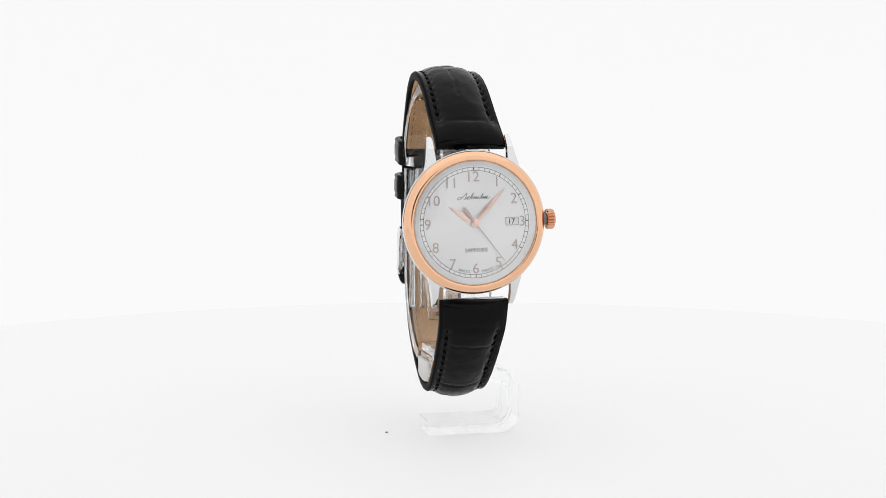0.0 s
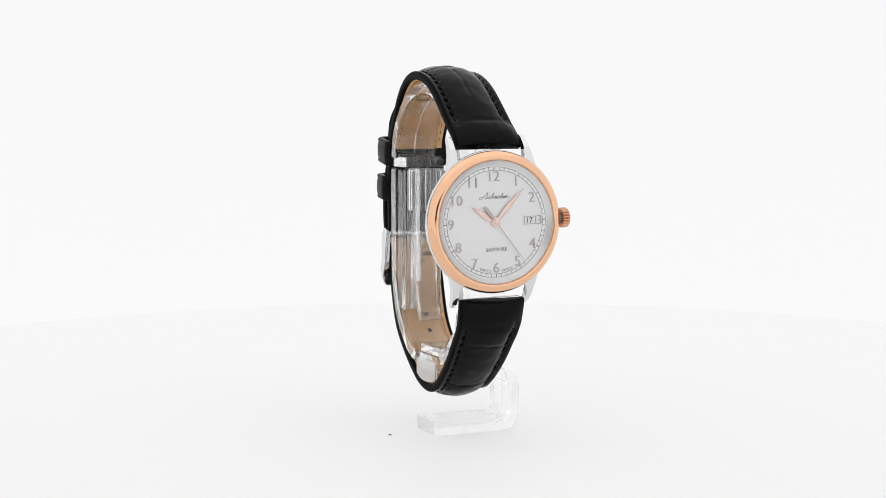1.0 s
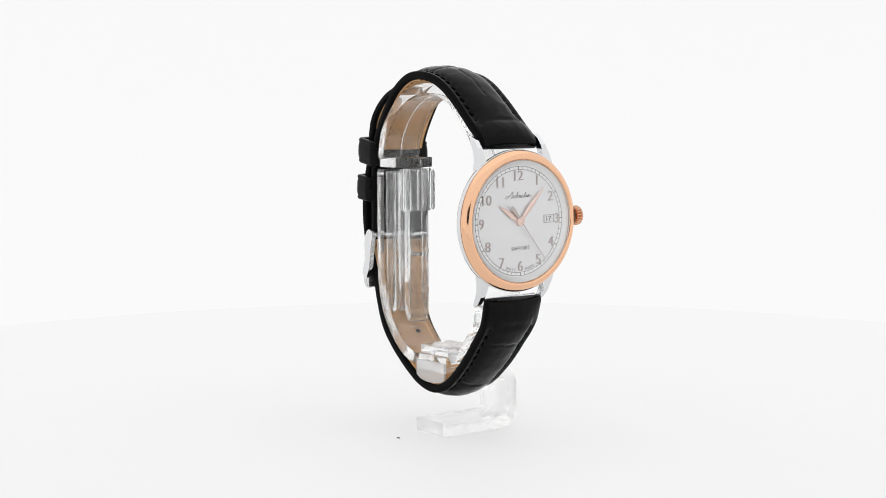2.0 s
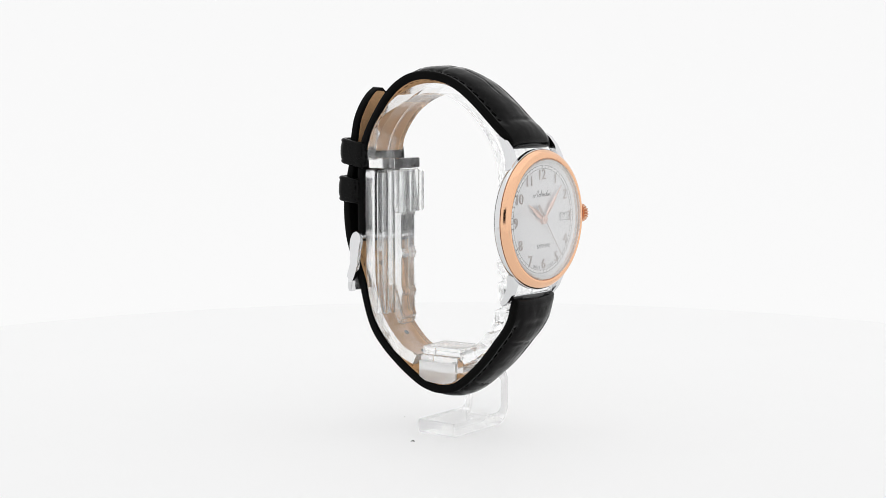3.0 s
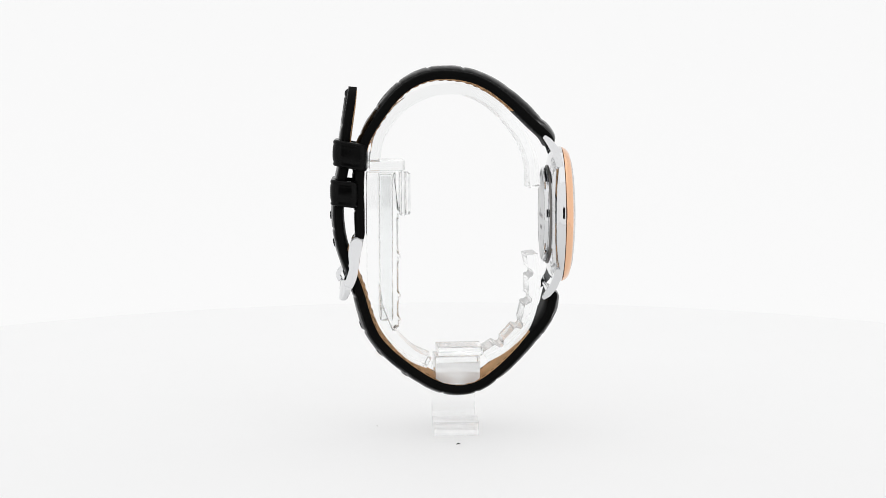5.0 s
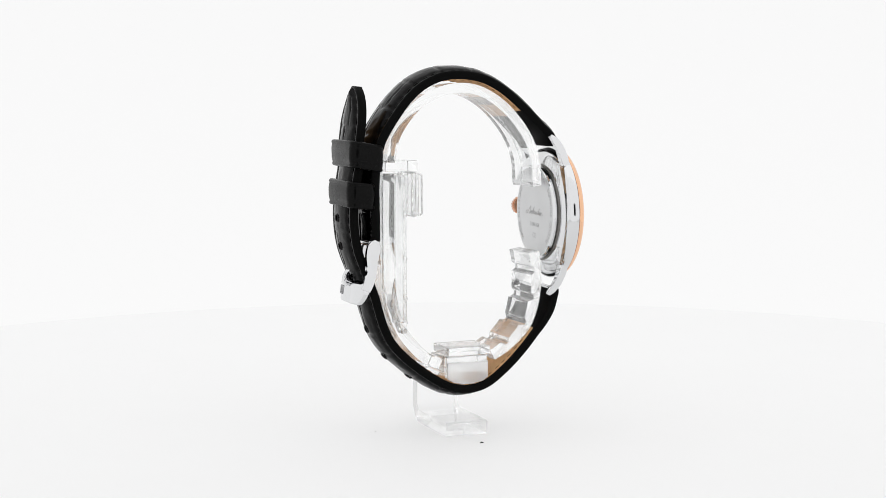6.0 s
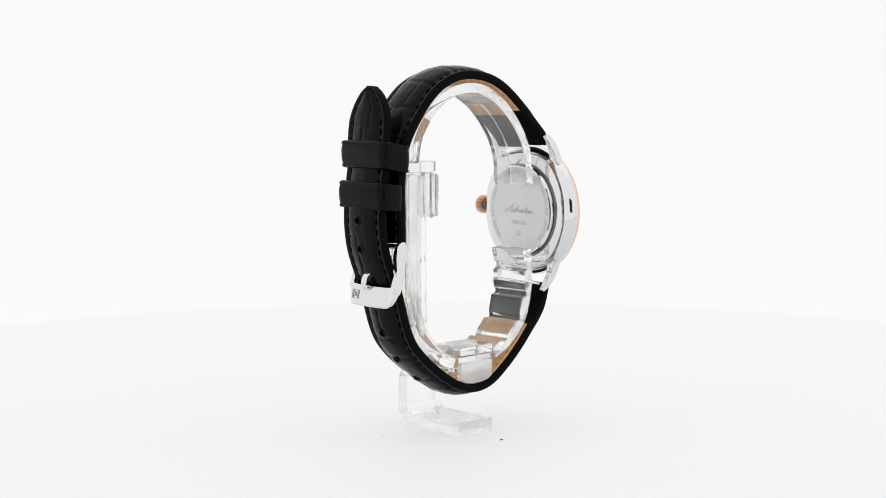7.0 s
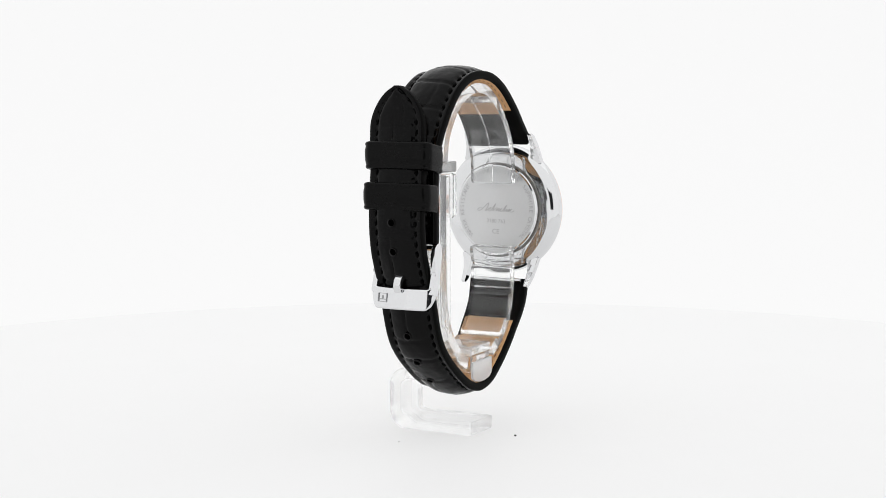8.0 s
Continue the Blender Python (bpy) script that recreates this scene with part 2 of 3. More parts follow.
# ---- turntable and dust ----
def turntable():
    t = thing("turntable", (0, 0, 0), "round matt white display turntable with added glow", "turntable")
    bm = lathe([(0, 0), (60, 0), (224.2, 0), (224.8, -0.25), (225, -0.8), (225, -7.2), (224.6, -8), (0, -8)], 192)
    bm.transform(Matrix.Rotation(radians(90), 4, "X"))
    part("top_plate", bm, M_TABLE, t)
    # base shares the plate's added glow
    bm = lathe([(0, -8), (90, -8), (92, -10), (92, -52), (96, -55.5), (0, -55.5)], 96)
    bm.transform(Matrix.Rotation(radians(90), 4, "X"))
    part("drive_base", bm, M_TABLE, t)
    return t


def dust(x, y, length, width, bend, turn, mat, label):
    t = thing("dust_speck", (x, y, 0), label, "dust", "dust on the turntable")
    path, s = spline([(-length / 2, 0.0), (0.0, bend), (length / 2, 0.0)], length / 10)
    bm = bmesh.new()
    rows = []
    for k, (a, b) in enumerate(path):
        w = width * (0.35 + 0.65 * math.sin(math.pi * (k + 0.6) / (len(path) + 0.2)))
        rows.append([bm.verts.new((x + a, y + b + w * math.cos(q), 0.02 + w + w * math.sin(q))) for q in np.linspace(0, 2 * math.pi, 7)[:-1]])
    for a, b in zip(rows, rows[1:]):
        for k in range(6):
            bm.faces.new((a[k], a[(k + 1) % 6], b[(k + 1) % 6], b[k]))
    bm.faces.new(rows[0]), bm.faces.new(rows[-1])
    part("fibre", bm, mat, t, space=Matrix.Translation((x, y, 0)) @ Matrix.Rotation(radians(turn), 4, "Z") @ Matrix.Translation((-x, -y, 0)))
    return t


TABLE = turntable()
SPECKS = [dust(-15.9, 0.94, 0.95, 0.15, 0.30, -80, M_DUST, "tiny curved black fibre lying on the turntable"),
          dust(5.7, 17.2, 0.5, 0.09, 0.05, 20, M_LINT, "tiny pale lint speck lying on the turntable")]


# ---- clear acrylic stand ----
def stand():
    t = thing("display_stand", (5, -1, 0), "clear acrylic C-shaped watch stand on the turntable", "stand")
    poly = [(-5.5, 0.02), (15.8, 0.02), (15.8, 14.3), (-5.0, 14.3), (-5.0, 11.65), (12.9, 11.65), (12.9, 3.1), (-5.6, 3.1)]
    part("bracket", prism(rounded(poly, [0.2, 4.2, 4.2, 0.2, 0.2, 1.4, 1.4, 0.2]), -5.3, 4.9, "y", 0.22), M_ACRYLIC, t, space=LOOP)
    for ob in t.children:
        ob.visible_shadow = False
    return t


STAND = stand()


# ---- clear plastic collar that holds the strap loop open ----
def collar():
    t = thing("watch_collar", (-1.5, 0, 14.3), "clear plastic adjustable collar inside the strap loop", "collar")
    SKEW = LOOP @ Matrix.Rotation(radians(2.4), 4, "Z")          # sits a little askew in the loop
    arc = [(-18.0, 56.2), (-17.5, 62.4), (-15.0, 68.3), (-9.9, 74.2), (-3.9, 77.9), (1.8, 78.8), (7.5, 77.5), (12.8, 74.2), (17.0, 68.6), (18.3, 63.6), (18.4, 62.2)]
    path, _ = spline(arc, 1.0)
    _, nrm = normals(path)
    part("upper_arc", ribbon([tuple(p - n * 0.25) for p, n in zip(path, nrm)], 2.2, -5.5, 5.0, 0.4, 0.6), M_COLLAR, t, space=SKEW)
    part("arc_rib", ribbon([tuple(p - n * 1.53) for p, n in zip(path[::2], nrm[::2])], 0.3, -0.7, -0.4, 0.1), M_COLLAR, t, space=SKEW)
    part("step", box(-5.0, 4.6, 11.5, 19.3, 60.2, 62.6, 0.3), M_COLLAR, t, space=SKEW)
    part("rear_strip", ribbon([(18.6, 59.8), (18.7, 50), (18.6, 40), (18.3, 33), (16.1, 25.5), (10.9, 19.2), (6.2, 16.7)], 2.6, -5.3, 5.0), M_COLLAR, t, space=SKEW)
    part("catch", box(-4.4, 4.4, 11.2, 12.7, 50.0, 60.0, 0.6, 5), M_COLLAR, t, space=SKEW)
    tongue = [(17.3, 59.6), (13.3, 59.6)]
    for z in (50, 40, 31, 25.5):
        tongue += [(13.2, z + 1.5), (12.5, z + 1.0), (12.2, z + 0.4), (12.5, z - 0.2), (13.2, z - 0.7)]
    tongue += [(13.4, 23.7), (14.3, 23.7), (16.9, 30)]
    part("ratchet_tongue", prism(tongue, -0.9, 4.3, "x", 0.45, 4), M_COLLAR, t, space=SKEW)
    for x0, x1 in ((-4.9, -3.9), (-2.6, -1.4), (4.45, 5.0)):
        part("rail", box(x0, x1, 14.2, 17.2, 26.5, 59.4, 0.48, 5), M_COLLAR, t, space=SKEW)
    for x0, x1 in ((-4.3, -3.1), (-0.6, 0.6), (3.1, 4.3)):
        part("catch_rib", prism(rounded([(10.2, 50.3), (11.1, 50.3), (11.1, 59.7), (10.2, 59.7)], [0.4, 0, 0, 0.4], 4), x0, x1, "x", 0.45, 4), M_COLLAR, t, space=SKEW)
    front = [(-6.8, 17.6), (-10.9, 19.9), (-15.2, 23.9), (-17.2, 28.4), (-18.2, 34), (-18.0, 38), (-17.6, 41.2)]
    # ratchet strip with thick steps on its inner side
    path, s = spline(front, 0.35)
    _, nrm = normals(path)
    deep = np.interp((s + 2.0) % 6.6, [0, 0.5, 0.9, 5.4, 5.9, 6.6], [0.6, 0.7, 1.5, 1.9, 0.7, 0.6])
    poly = [tuple(p + n * 0.9) for p, n in zip(path, nrm)] + [tuple(p - n * a) for p, n, a in zip(path[::-1], nrm[::-1], deep[::-1])]
    part("front_strip", prism(poly, -5.2, 5.0, "x", 0.12, 2), M_COLLAR, t, space=SKEW)
    part("socket", box(-5.0, 4.0, -5.4, 4.8, 14.4, 18.1, 0.3), M_COLLAR, t, space=SKEW)
    part("socket_lid", box(-4.9, 3.9, -6.2, 4.2, 18.2, 20.2, 0.35), M_COLLAR, t, space=SKEW)
    saddle = [(-5.3, 16.8), (4.7, 16.8), (4.7, 13.2), (3.2, 12.3), (1.0, 11.9), (-1.5, 11.9), (-4.0, 12.3), (-5.3, 13.2)]
    part("saddle", prism(saddle, -5.7, -5.1, "x", 0.1), M_FROST, t, "frosted sawn end", SKEW)
    for ob in t.children_recursive:
        ob.visible_shadow = False
    return t


COLLAR = collar()

# ---- the wristwatch ----
WATCH = thing("wristwatch", (-1.5, 0, 11.6), "rose gold and steel wristwatch with black leather strap on a stand", "wristwatch")
UPPER = [(-21.6, 65.8), (-20.3, 67.8), (-17.5, 70.4), (-14.2, 73.6), (-10.6, 76.7), (-7.6, 78.8), (-4.5, 80.3), (-1.4, 81.1), (1.9, 81.4), (5.0, 81.2), (7.8, 80.4),
         (10.9, 78.7), (13.7, 76.2), (16.3, 72.9), (18.6, 69.4), (20.2, 66.2), (21.1, 62), (21.5, 56), (21.4, 50), (21.4, 45.0)]
LOWER = [(-22.3, 33.0), (-21.8, 31), (-20.9, 27.8), (-19.2, 25.0), (-17.1, 22.5), (-14.9, 19.8), (-12.1, 16.8), (-9.2, 14.2), (-6.4, 12.1), (-3.9, 11.0), (-1.0, 10.55),
         (1.6, 10.8), (4.5, 11.7), (7.7, 13.5), (11.0, 15.8), (14.6, 18.8), (17.5, 22.0), (19.2, 25.2), (20.4, 28.8), (21.6, 33.0), (23.5, 38), (25.3, 43), (26.1, 48),
         (26.1, 53), (25.4, 58), (24.6, 62.5), (24.5, 66.5), (23.9, 71), (23.3, 75), (22.9, 78.9)]


def strap(name, label, points, side, w_head, w_end, pads, tip, lining, seed, taper, drift):
    """One padded strap piece with crease-marked scales, a stitch groove, painted edges, lining and single stitches."""
    path, s = spline(points, 0.4)
    tan, nrm = normals(path)
    nrm = nrm * side
    L = s[-1]
    cells = 36
    us = np.linspace(-1, 1, cells + 1)
    rnd = random.Random(seed)
    rows, d = [], 25.5
    if tip:
        rows, d = [(11.0, 0.5, -0.35)], 23.5
    while d < L + 6:
        rows.append((d, rnd.uniform(-0.6, 0.6), rnd.uniform(-0.4, 0.4)))
        d += rnd.uniform(6.0, 9.0)
    bm = bmesh.new()
    grid = []
    half, middle = [], []
    for i, (p, n) in enumerate(zip(path, nrm)):
        f = s[i] / L
        hw = (w_head + (w_end - w_head) * min(1, f * taper)) / 2
        if tip:
            e = (L - s[i]) / 9.0
            if e < 1:
                hw *= max(0.13, max(0.0, 1 - (1 - e) ** 1.75) ** 0.6)
        cx = np.interp(s[i], *zip(*drift)) + (1.3 * max(0.0, f - 0.78) / 0.22 if tip else 0.0)
        half.append(hw), middle.append(cx)
        pad = np.interp(s[i], *zip(*pads))
        row = []
        for u in us:
            x = u * hw
            edge = hw - abs(x)
            h = 0.95
            rim = 0.5 + 1.35 * np.clip((s[i] - 4.5) / 4.0, 0, 1)
            inner = np.clip((edge - rim) / max(0.5, hw - rim), 0, 1)
            h += pad * (1 - (1 - inner) ** 2.2) ** 0.8
            h -= 0.34 * np.clip((s[i] - 4.0) / 2.0, 0, 1) * math.exp(-((edge - 1.75) / 0.45) ** 2) * (1 + 0.5 * math.sin(s[i] * 2 * math.pi / 2.15))
            h -= 0.28 * inner * math.exp(-((s[i] - 5.4 - 0.5 * u * u) / 0.6) ** 2)
            h -= 0.30 * max(0.0, 1 - edge / 0.45) ** 2
            if edge > 1.9:
                g = 9.0
                col = 0
                for k, (rd, skew, bow) in enumerate(rows):
                    wob = 0.35 * noise.noise(Vector((x * 0.35, rd, seed)))
                    g = min(g, abs(s[i] - (rd + skew * u + bow * (1 - u * u) * 2 + wob)))
                    if s[i] > rd:
                        col = k + 1
                cut = ((0.72, 0.62, 0.05, -0.3, 0.18) if tip else (-0.05, 0.30, 0.02, -0.3, 0.18))[col % 5] * hw
                if (col % 3 != 2 if col else not tip and 13.0 < s[i] < 23.0):
                    g = min(g, abs(x - cut - 0.4 * noise.noise(Vector((s[i] * 0.3, seed, 1)))) * 1.15)
                depth = np.interp(s[i], [0, 4, 8, 30, L], [0.06, 0.15, 0.22, 0.30, 0.24])
                h -= depth * math.exp(-(g / 0.24) ** 2)
                h += 0.10 * noise.noise(Vector((x * 0.45, s[i] * 0.35, seed + 5))) + 0.045 * noise.noise(Vector((x * 1.5, s[i] * 1.2, seed + 9)))
            # rounded ends
            if s[i] < 1.6:
                h *= math.sqrt(max(0.02, 1 - (1 - s[i] / 1.6) ** 2)) * 0.8 + 0.2
            q = p + n * h
            row.append(bm.verts.new((cx + x, q[0], q[1])))
        for u in (1, 0.97, 0, -0.97, -1):
            back = -0.95 + (0.22 if abs(u) == 1 else 0)
            q = p + n * back
            row.append(bm.verts.new((cx + u * hw, q[0], q[1])))
        grid.append(row)
    m = len(grid[0])
    for a, b in zip(grid, grid[1:]):
        for k in range(m):
            f = bm.faces.new((a[k], a[(k + 1) % m], b[(k + 1) % m], b[k]))
            f.material_index = 0 if 1 <= k < cells - 1 else 1
    bm.faces.new(grid[0]), bm.faces.new(grid[-1][::-1])
    body = part(name, bm, [M_LEATHER, M_EDGE], WATCH, label, LOOP, angle=60)
    # tan lining skin
    for a0, a1 in lining:
        bm = bmesh.new()
        rows2 = []
        for i, (p, n) in enumerate(zip(path, nrm)):
            if a0 <= s[i] <= a1:
                hw, cx = half[i] - 0.8, middle[i]
                lo, hi = p - n * 0.8, p - n * 1.02
                rows2.append([bm.verts.new((cx + x, q[0], q[1])) for x, q in ((-hw, lo), (-hw + 0.1, hi), (0, hi), (hw - 0.1, hi), (hw, lo))])
        for a, b in zip(rows2, rows2[1:]):
            for k in range(5):
                bm.faces.new((a[k], a[(k + 1) % 5], b[(k + 1) % 5], b[k]))
        bm.faces.new(rows2[0]), bm.faces.new(rows2[-1][::-1])
        part("lining", bm, M_LINING, body, "tan nubuck leather lining", LOOP)
    a0, a1 = lining[0]
    # single stitches, outside and inside
    bm = bmesh.new()
    bmesh.ops.create_uvsphere(bm, u_segments=6, v_segments=4, radius=1, matrix=Matrix.Diagonal((0.36 * MM, 0.86 * MM, 0.30 * MM, 1)))
    me = bpy.data.meshes.new("stitch")
    bm.to_mesh(me)
    bm.free()
    smooth(me, 80)
    me.materials.append(M_THREAD)
    me2 = me.copy()
    me2.transform(Matrix.Diagonal((0.36, 0.72, 0.45, 1)))
    me2.materials[0] = M_TANTHREAD
    me3 = me.copy()
    me3.transform(Matrix.Diagonal((0.75, 0.8, 0.75, 1)))
    d = 6.6
    while d < L - (7.5 if tip else 3):
        i = int(np.argmin(abs(s - d)))
        for sg in (-1, 1):
            x = middle[i] + sg * (half[i] - 1.75)
            for off, mesh, ok in ((0.80, me, d < 42), (0.72, me3, d >= 42), (-1.06, me2, a0 + 1 < d < a1 - 1)):
                if ok:
                    q = path[i] + nrm[i] * off
                    tv, nv = Vector((0, tan[i][0], tan[i][1])), Vector((0, nrm[i][0], nrm[i][1]))
                    xv = tv.cross(nv)
                    tv = (tv + xv * 0.16 * sg).normalized()
                    xv = tv.cross(nv)
                    r = Matrix((xv, tv, nv)).transposed().to_4x4()
                    shared("stitch", mesh, LOOP @ Matrix.Translation((x, q[0], q[1])) @ r, body)
        d += 2.15
    return body, path, s, tan, nrm, middle


UP = strap("strap_upper", "black embossed leather strap half with buckle", UPPER, 1.0, 15.1, 14.0,
           [(0, 0.9), (3, 1.5), (10, 1.8), (22, 1.35), (40, 1.2), (60, 0.9), (75, 0.3)], False, [(11.5, 57.0)], 3, 2.0, [(0, 0.5), (10, 0.0), (26, -0.25), (45, 0.5), (60, 0.8)])
LOWER_PAD = [(0, 0.8), (3, 1.3), (10, 1.5), (25, 1.25), (40, 1.35), (60, 1.2), (80, 0.8), (130, 0.75)]
LOW = strap("strap_lower", "black embossed leather strap half with punched holes and pointed tail", LOWER, -1.0, 15.1, 13.2,
            LOWER_PAD, True, [(11.0, 77.0), (98.5, 113.0)], 8, 4.0, [(0, 1.05), (140, 1.05)])


def holes():
    body, path, s, tan, nrm, middle = LOW
    for z, y in ((50.0, 27), (43.6, 27), (36.6, 25), (25.3, 20), (19.6, 16), (14.9, 10)):
        i = int(np.argmin(np.hypot(path[:, 0] - y, path[:, 1] - z)))
        bm = lathe([(0.66, 0.10), (0.70, -0.02), (0.80, -0.10), (0.92, -0.04), (1.0, 0.2)], 20)
        nv, tv = Vector((0, nrm[i][0], nrm[i][1])), Vector((0, tan[i][0], tan[i][1]))
        q = path[i] + nrm[i] * (1.12 + np.interp(s[i], *zip(*LOWER_PAD)))
        r = Matrix((tv.cross(-nv), -nv, tv)).transposed().to_4x4()
        at = LOOP @ Matrix.Translation((middle[i] + 0.3, q[0], q[1])) @ r
        part("hole_rim", bm, M_RING, body, "", at)
        part("hole", lathe([(0, 0.05), (0.69, 0.05), (0.69, 0.12), (0, 0.12)], 20), M_HOLE, body, "dark punched buckle hole", at)
        if s[i] < 77:
            q = path[i] - nrm[i] * 1.03
            at = LOOP @ Matrix.Translation((middle[i] + 0.3, q[0], q[1])) @ r
            part("hole", lathe([(0, 0.0), (0.62, 0.0), (0.62, 0.06), (0, 0.06)], 20), M_HOLE, body, "dark punched buckle hole", at)


holes()


def keeper(y0, y1, z0, z1, lean):
    """A soft, slightly puffed leather loop round both strap halves."""
    bm = bmesh.new()
    w, t, c = 16.3, 1.15, 0.95
    h, mid = z1 - z0, (y0 + y1) / 2
    outer = rounded([(-w / 2, y0), (w / 2, y0), (w / 2, y1), (-w / 2, y1)], [1.6, 1.6, 2.0, 2.0], 7)
    inner = rounded([(-w / 2 + t, y0 + t * 0.8), (w / 2 - t, y0 + t * 0.8), (w / 2 - t, y1 - t), (-w / 2 + t, y1 - t)], [0.5, 0.5, 0.9, 0.9], 7)
    rings = []
    # edge rolled over, a faint pressed line inside it, a puffed middle
    rows = [(inner, 0.0, 0.0), (outer, 0.0, -0.50), (outer, 0.08, -0.22), (outer, 0.3, -0.02), (outer, 0.6, 0.03), (outer, 0.95, -0.07), (outer, 1.4, 0.02)]
    rows += [(outer, h * f, 0.10) for f in (0.35, 0.5, 0.65)]
    rows += [(p, h - z, g) for p, z, g in rows[6::-1]]
    for poly, z, grow in rows:
        ring = []
        for x, y in poly:
            n = Vector((x / w, (y - mid) / (y1 - y0))) * 2
            wav = 0.14 * noise.noise(Vector((x * 0.35, z * 0.4, z0))) + 0.05 * noise.noise(Vector((x * 1.1, z * 0.9, z0 + 4)))
            sag = 0.12 * noise.noise(Vector((x * 0.25, z0, 2.0)))
            ring.append(bm.verts.new((c + x + grow * n.x, y + grow * n.y + wav, z0 + z + sag + lean * (y - mid))))
        rings.append(ring)
    for a, b in zip(rings, rings[1:] + rings[:1]):
        for k in range(len(a)):
            bm.faces.new((a[k], a[(k + 1) % len(a)], b[(k + 1) % len(a)], b[k]))
    part("keeper", bm, M_KEEPER, WATCH, "black leather strap keeper loop", LOOP, angle=70)


keeper(19.7, 27.2, 60.7, 66.6, 0.16)
keeper(21.7, 27.9, 52.2, 58.1, 0.10)


def buckle():
    """Polished pin buckle: two curved side arms, a broad front bar, a pivot bar and the prong."""
    c = 0.65
    w = 7.7
    side, run = spline([(21.5, 45.3), (22.1, 44.0), (22.6, 41.4), (22.7, 38.6), (23.3, 36.2), (24.1, 34.2)], 0.7)
    tan, nrm = normals(side)
    f = run / run[-1]
    th = np.interp(f, [0, 0.03, 0.07, 0.13, 0.28, 0.58, 0.82, 1.0], [0.5, 0.95, 1.25, 1.45, 1.45, 1.0, 1.1, 1.0])
    bms = []
    for sg in (-1, 1):
        poly = [tuple(p + n * a) for p, n, a in zip(side, nrm, th)] + [tuple(p - n * a) for p, n, a in zip(side[::-1], nrm[::-1], th[::-1])]
        x0, x1 = sorted((c + sg * w, c + sg * (w - 1.15)))
        bms.append(prism(poly, x0, x1, "x", 0.25, 2))
    b = part("buckle", join(*bms), M_STEEL, WATCH, "polished steel pin buckle", LOOP)
    # broad front bar, bowed outwards, with rounded corners
    bm = bmesh.new()
    rings = []
    for k in range(49):
        u = math.sin(math.pi * (k / 48 - 0.5))
        x = c + u * (w - 0.12)
        bow = 0.9 * (1 - abs(u) ** 3.0)
        # lower corners well rounded, upper edge turning up into the arms
        low = -2.45 + 2.5 * max(0.0, (abs(u) - 0.74) / 0.26) ** 2.6
        top = 2.2 + 0.9 * max(0.0, (abs(u) - 0.78) / 0.22) ** 2
        y, z = 24.35 + bow - 0.5 * abs(u) ** 4, 33.5
        rings.append([bm.verts.new((x, y + a - 0.16 * b, z + b)) for a, b in rounded([(-0.45, low), (0.75, low), (0.85, top), (-0.2, top)], [0.3, 0.4, 0.4, 0.3], 4)])
    for a, d in zip(rings, rings[1:]):
        for k in range(len(a)):
            bm.faces.new((a[k], a[(k + 1) % len(a)], d[(k + 1) % len(a)], d[k]))
    bm.faces.new(rings[0]), bm.faces.new(rings[-1])
    part("front_bar", bm, M_STEEL, b, "", LOOP, angle=85)
    bm = lathe([(0, -w + 0.4), (0.6, -w + 0.4), (0.6, w - 0.4), (0, w - 0.4)], 16)
    part("pivot_bar", bm, M_STEEL, b, "", LOOP @ Matrix.Translation((c, 21.7, 44.2)) @ Matrix.Rotation(radians(90), 4, "Z"))
    prong = spline([(21.8, 43.9), (22.6, 41.0), (24.4, 38.8), (25.9, 37.8), (26.5, 36.7), (26.4, 35.6), (26.0, 35.0)], 0.4)[0]
    tan, nrm = normals(prong)
    poly = [tuple(p + n * 0.42) for p, n in zip(prong, nrm)] + [tuple(p - n * 0.42) for p, n in zip(prong[::-1], nrm[::-1])]
    part("prong", prism(poly, c - 0.75, c + 1.0, "x", 0.25), M_STEEL, b, "steel buckle prong", LOOP)
    # small framed emblem as plain shapes
    bm = join(box(-1.2, 1.2, -0.1, 0.1, 0.85, 0.97), box(-1.2, 1.2, -0.1, 0.1, -0.97, -0.85), box(-1.2, -1.08, -0.1, 0.1, -0.85, 0.85), box(1.08, 1.2, -0.1, 0.1, -0.85, 0.85),
              box(-0.7, 0.7, -0.1, 0.1, -0.45, -0.25), box(-0.1, 0.1, -0.1, 0.1, -0.25, 0.5))
    part("emblem", bm, M_ENGRAVE, b, "engraved framed emblem", LOOP @ Matrix.Translation((4.9, 25.93, 33.5)) @ Matrix.Rotation(radians(-9), 4, "Z") @ Matrix.Rotation(radians(6.5), 4, "X"))


buckle()


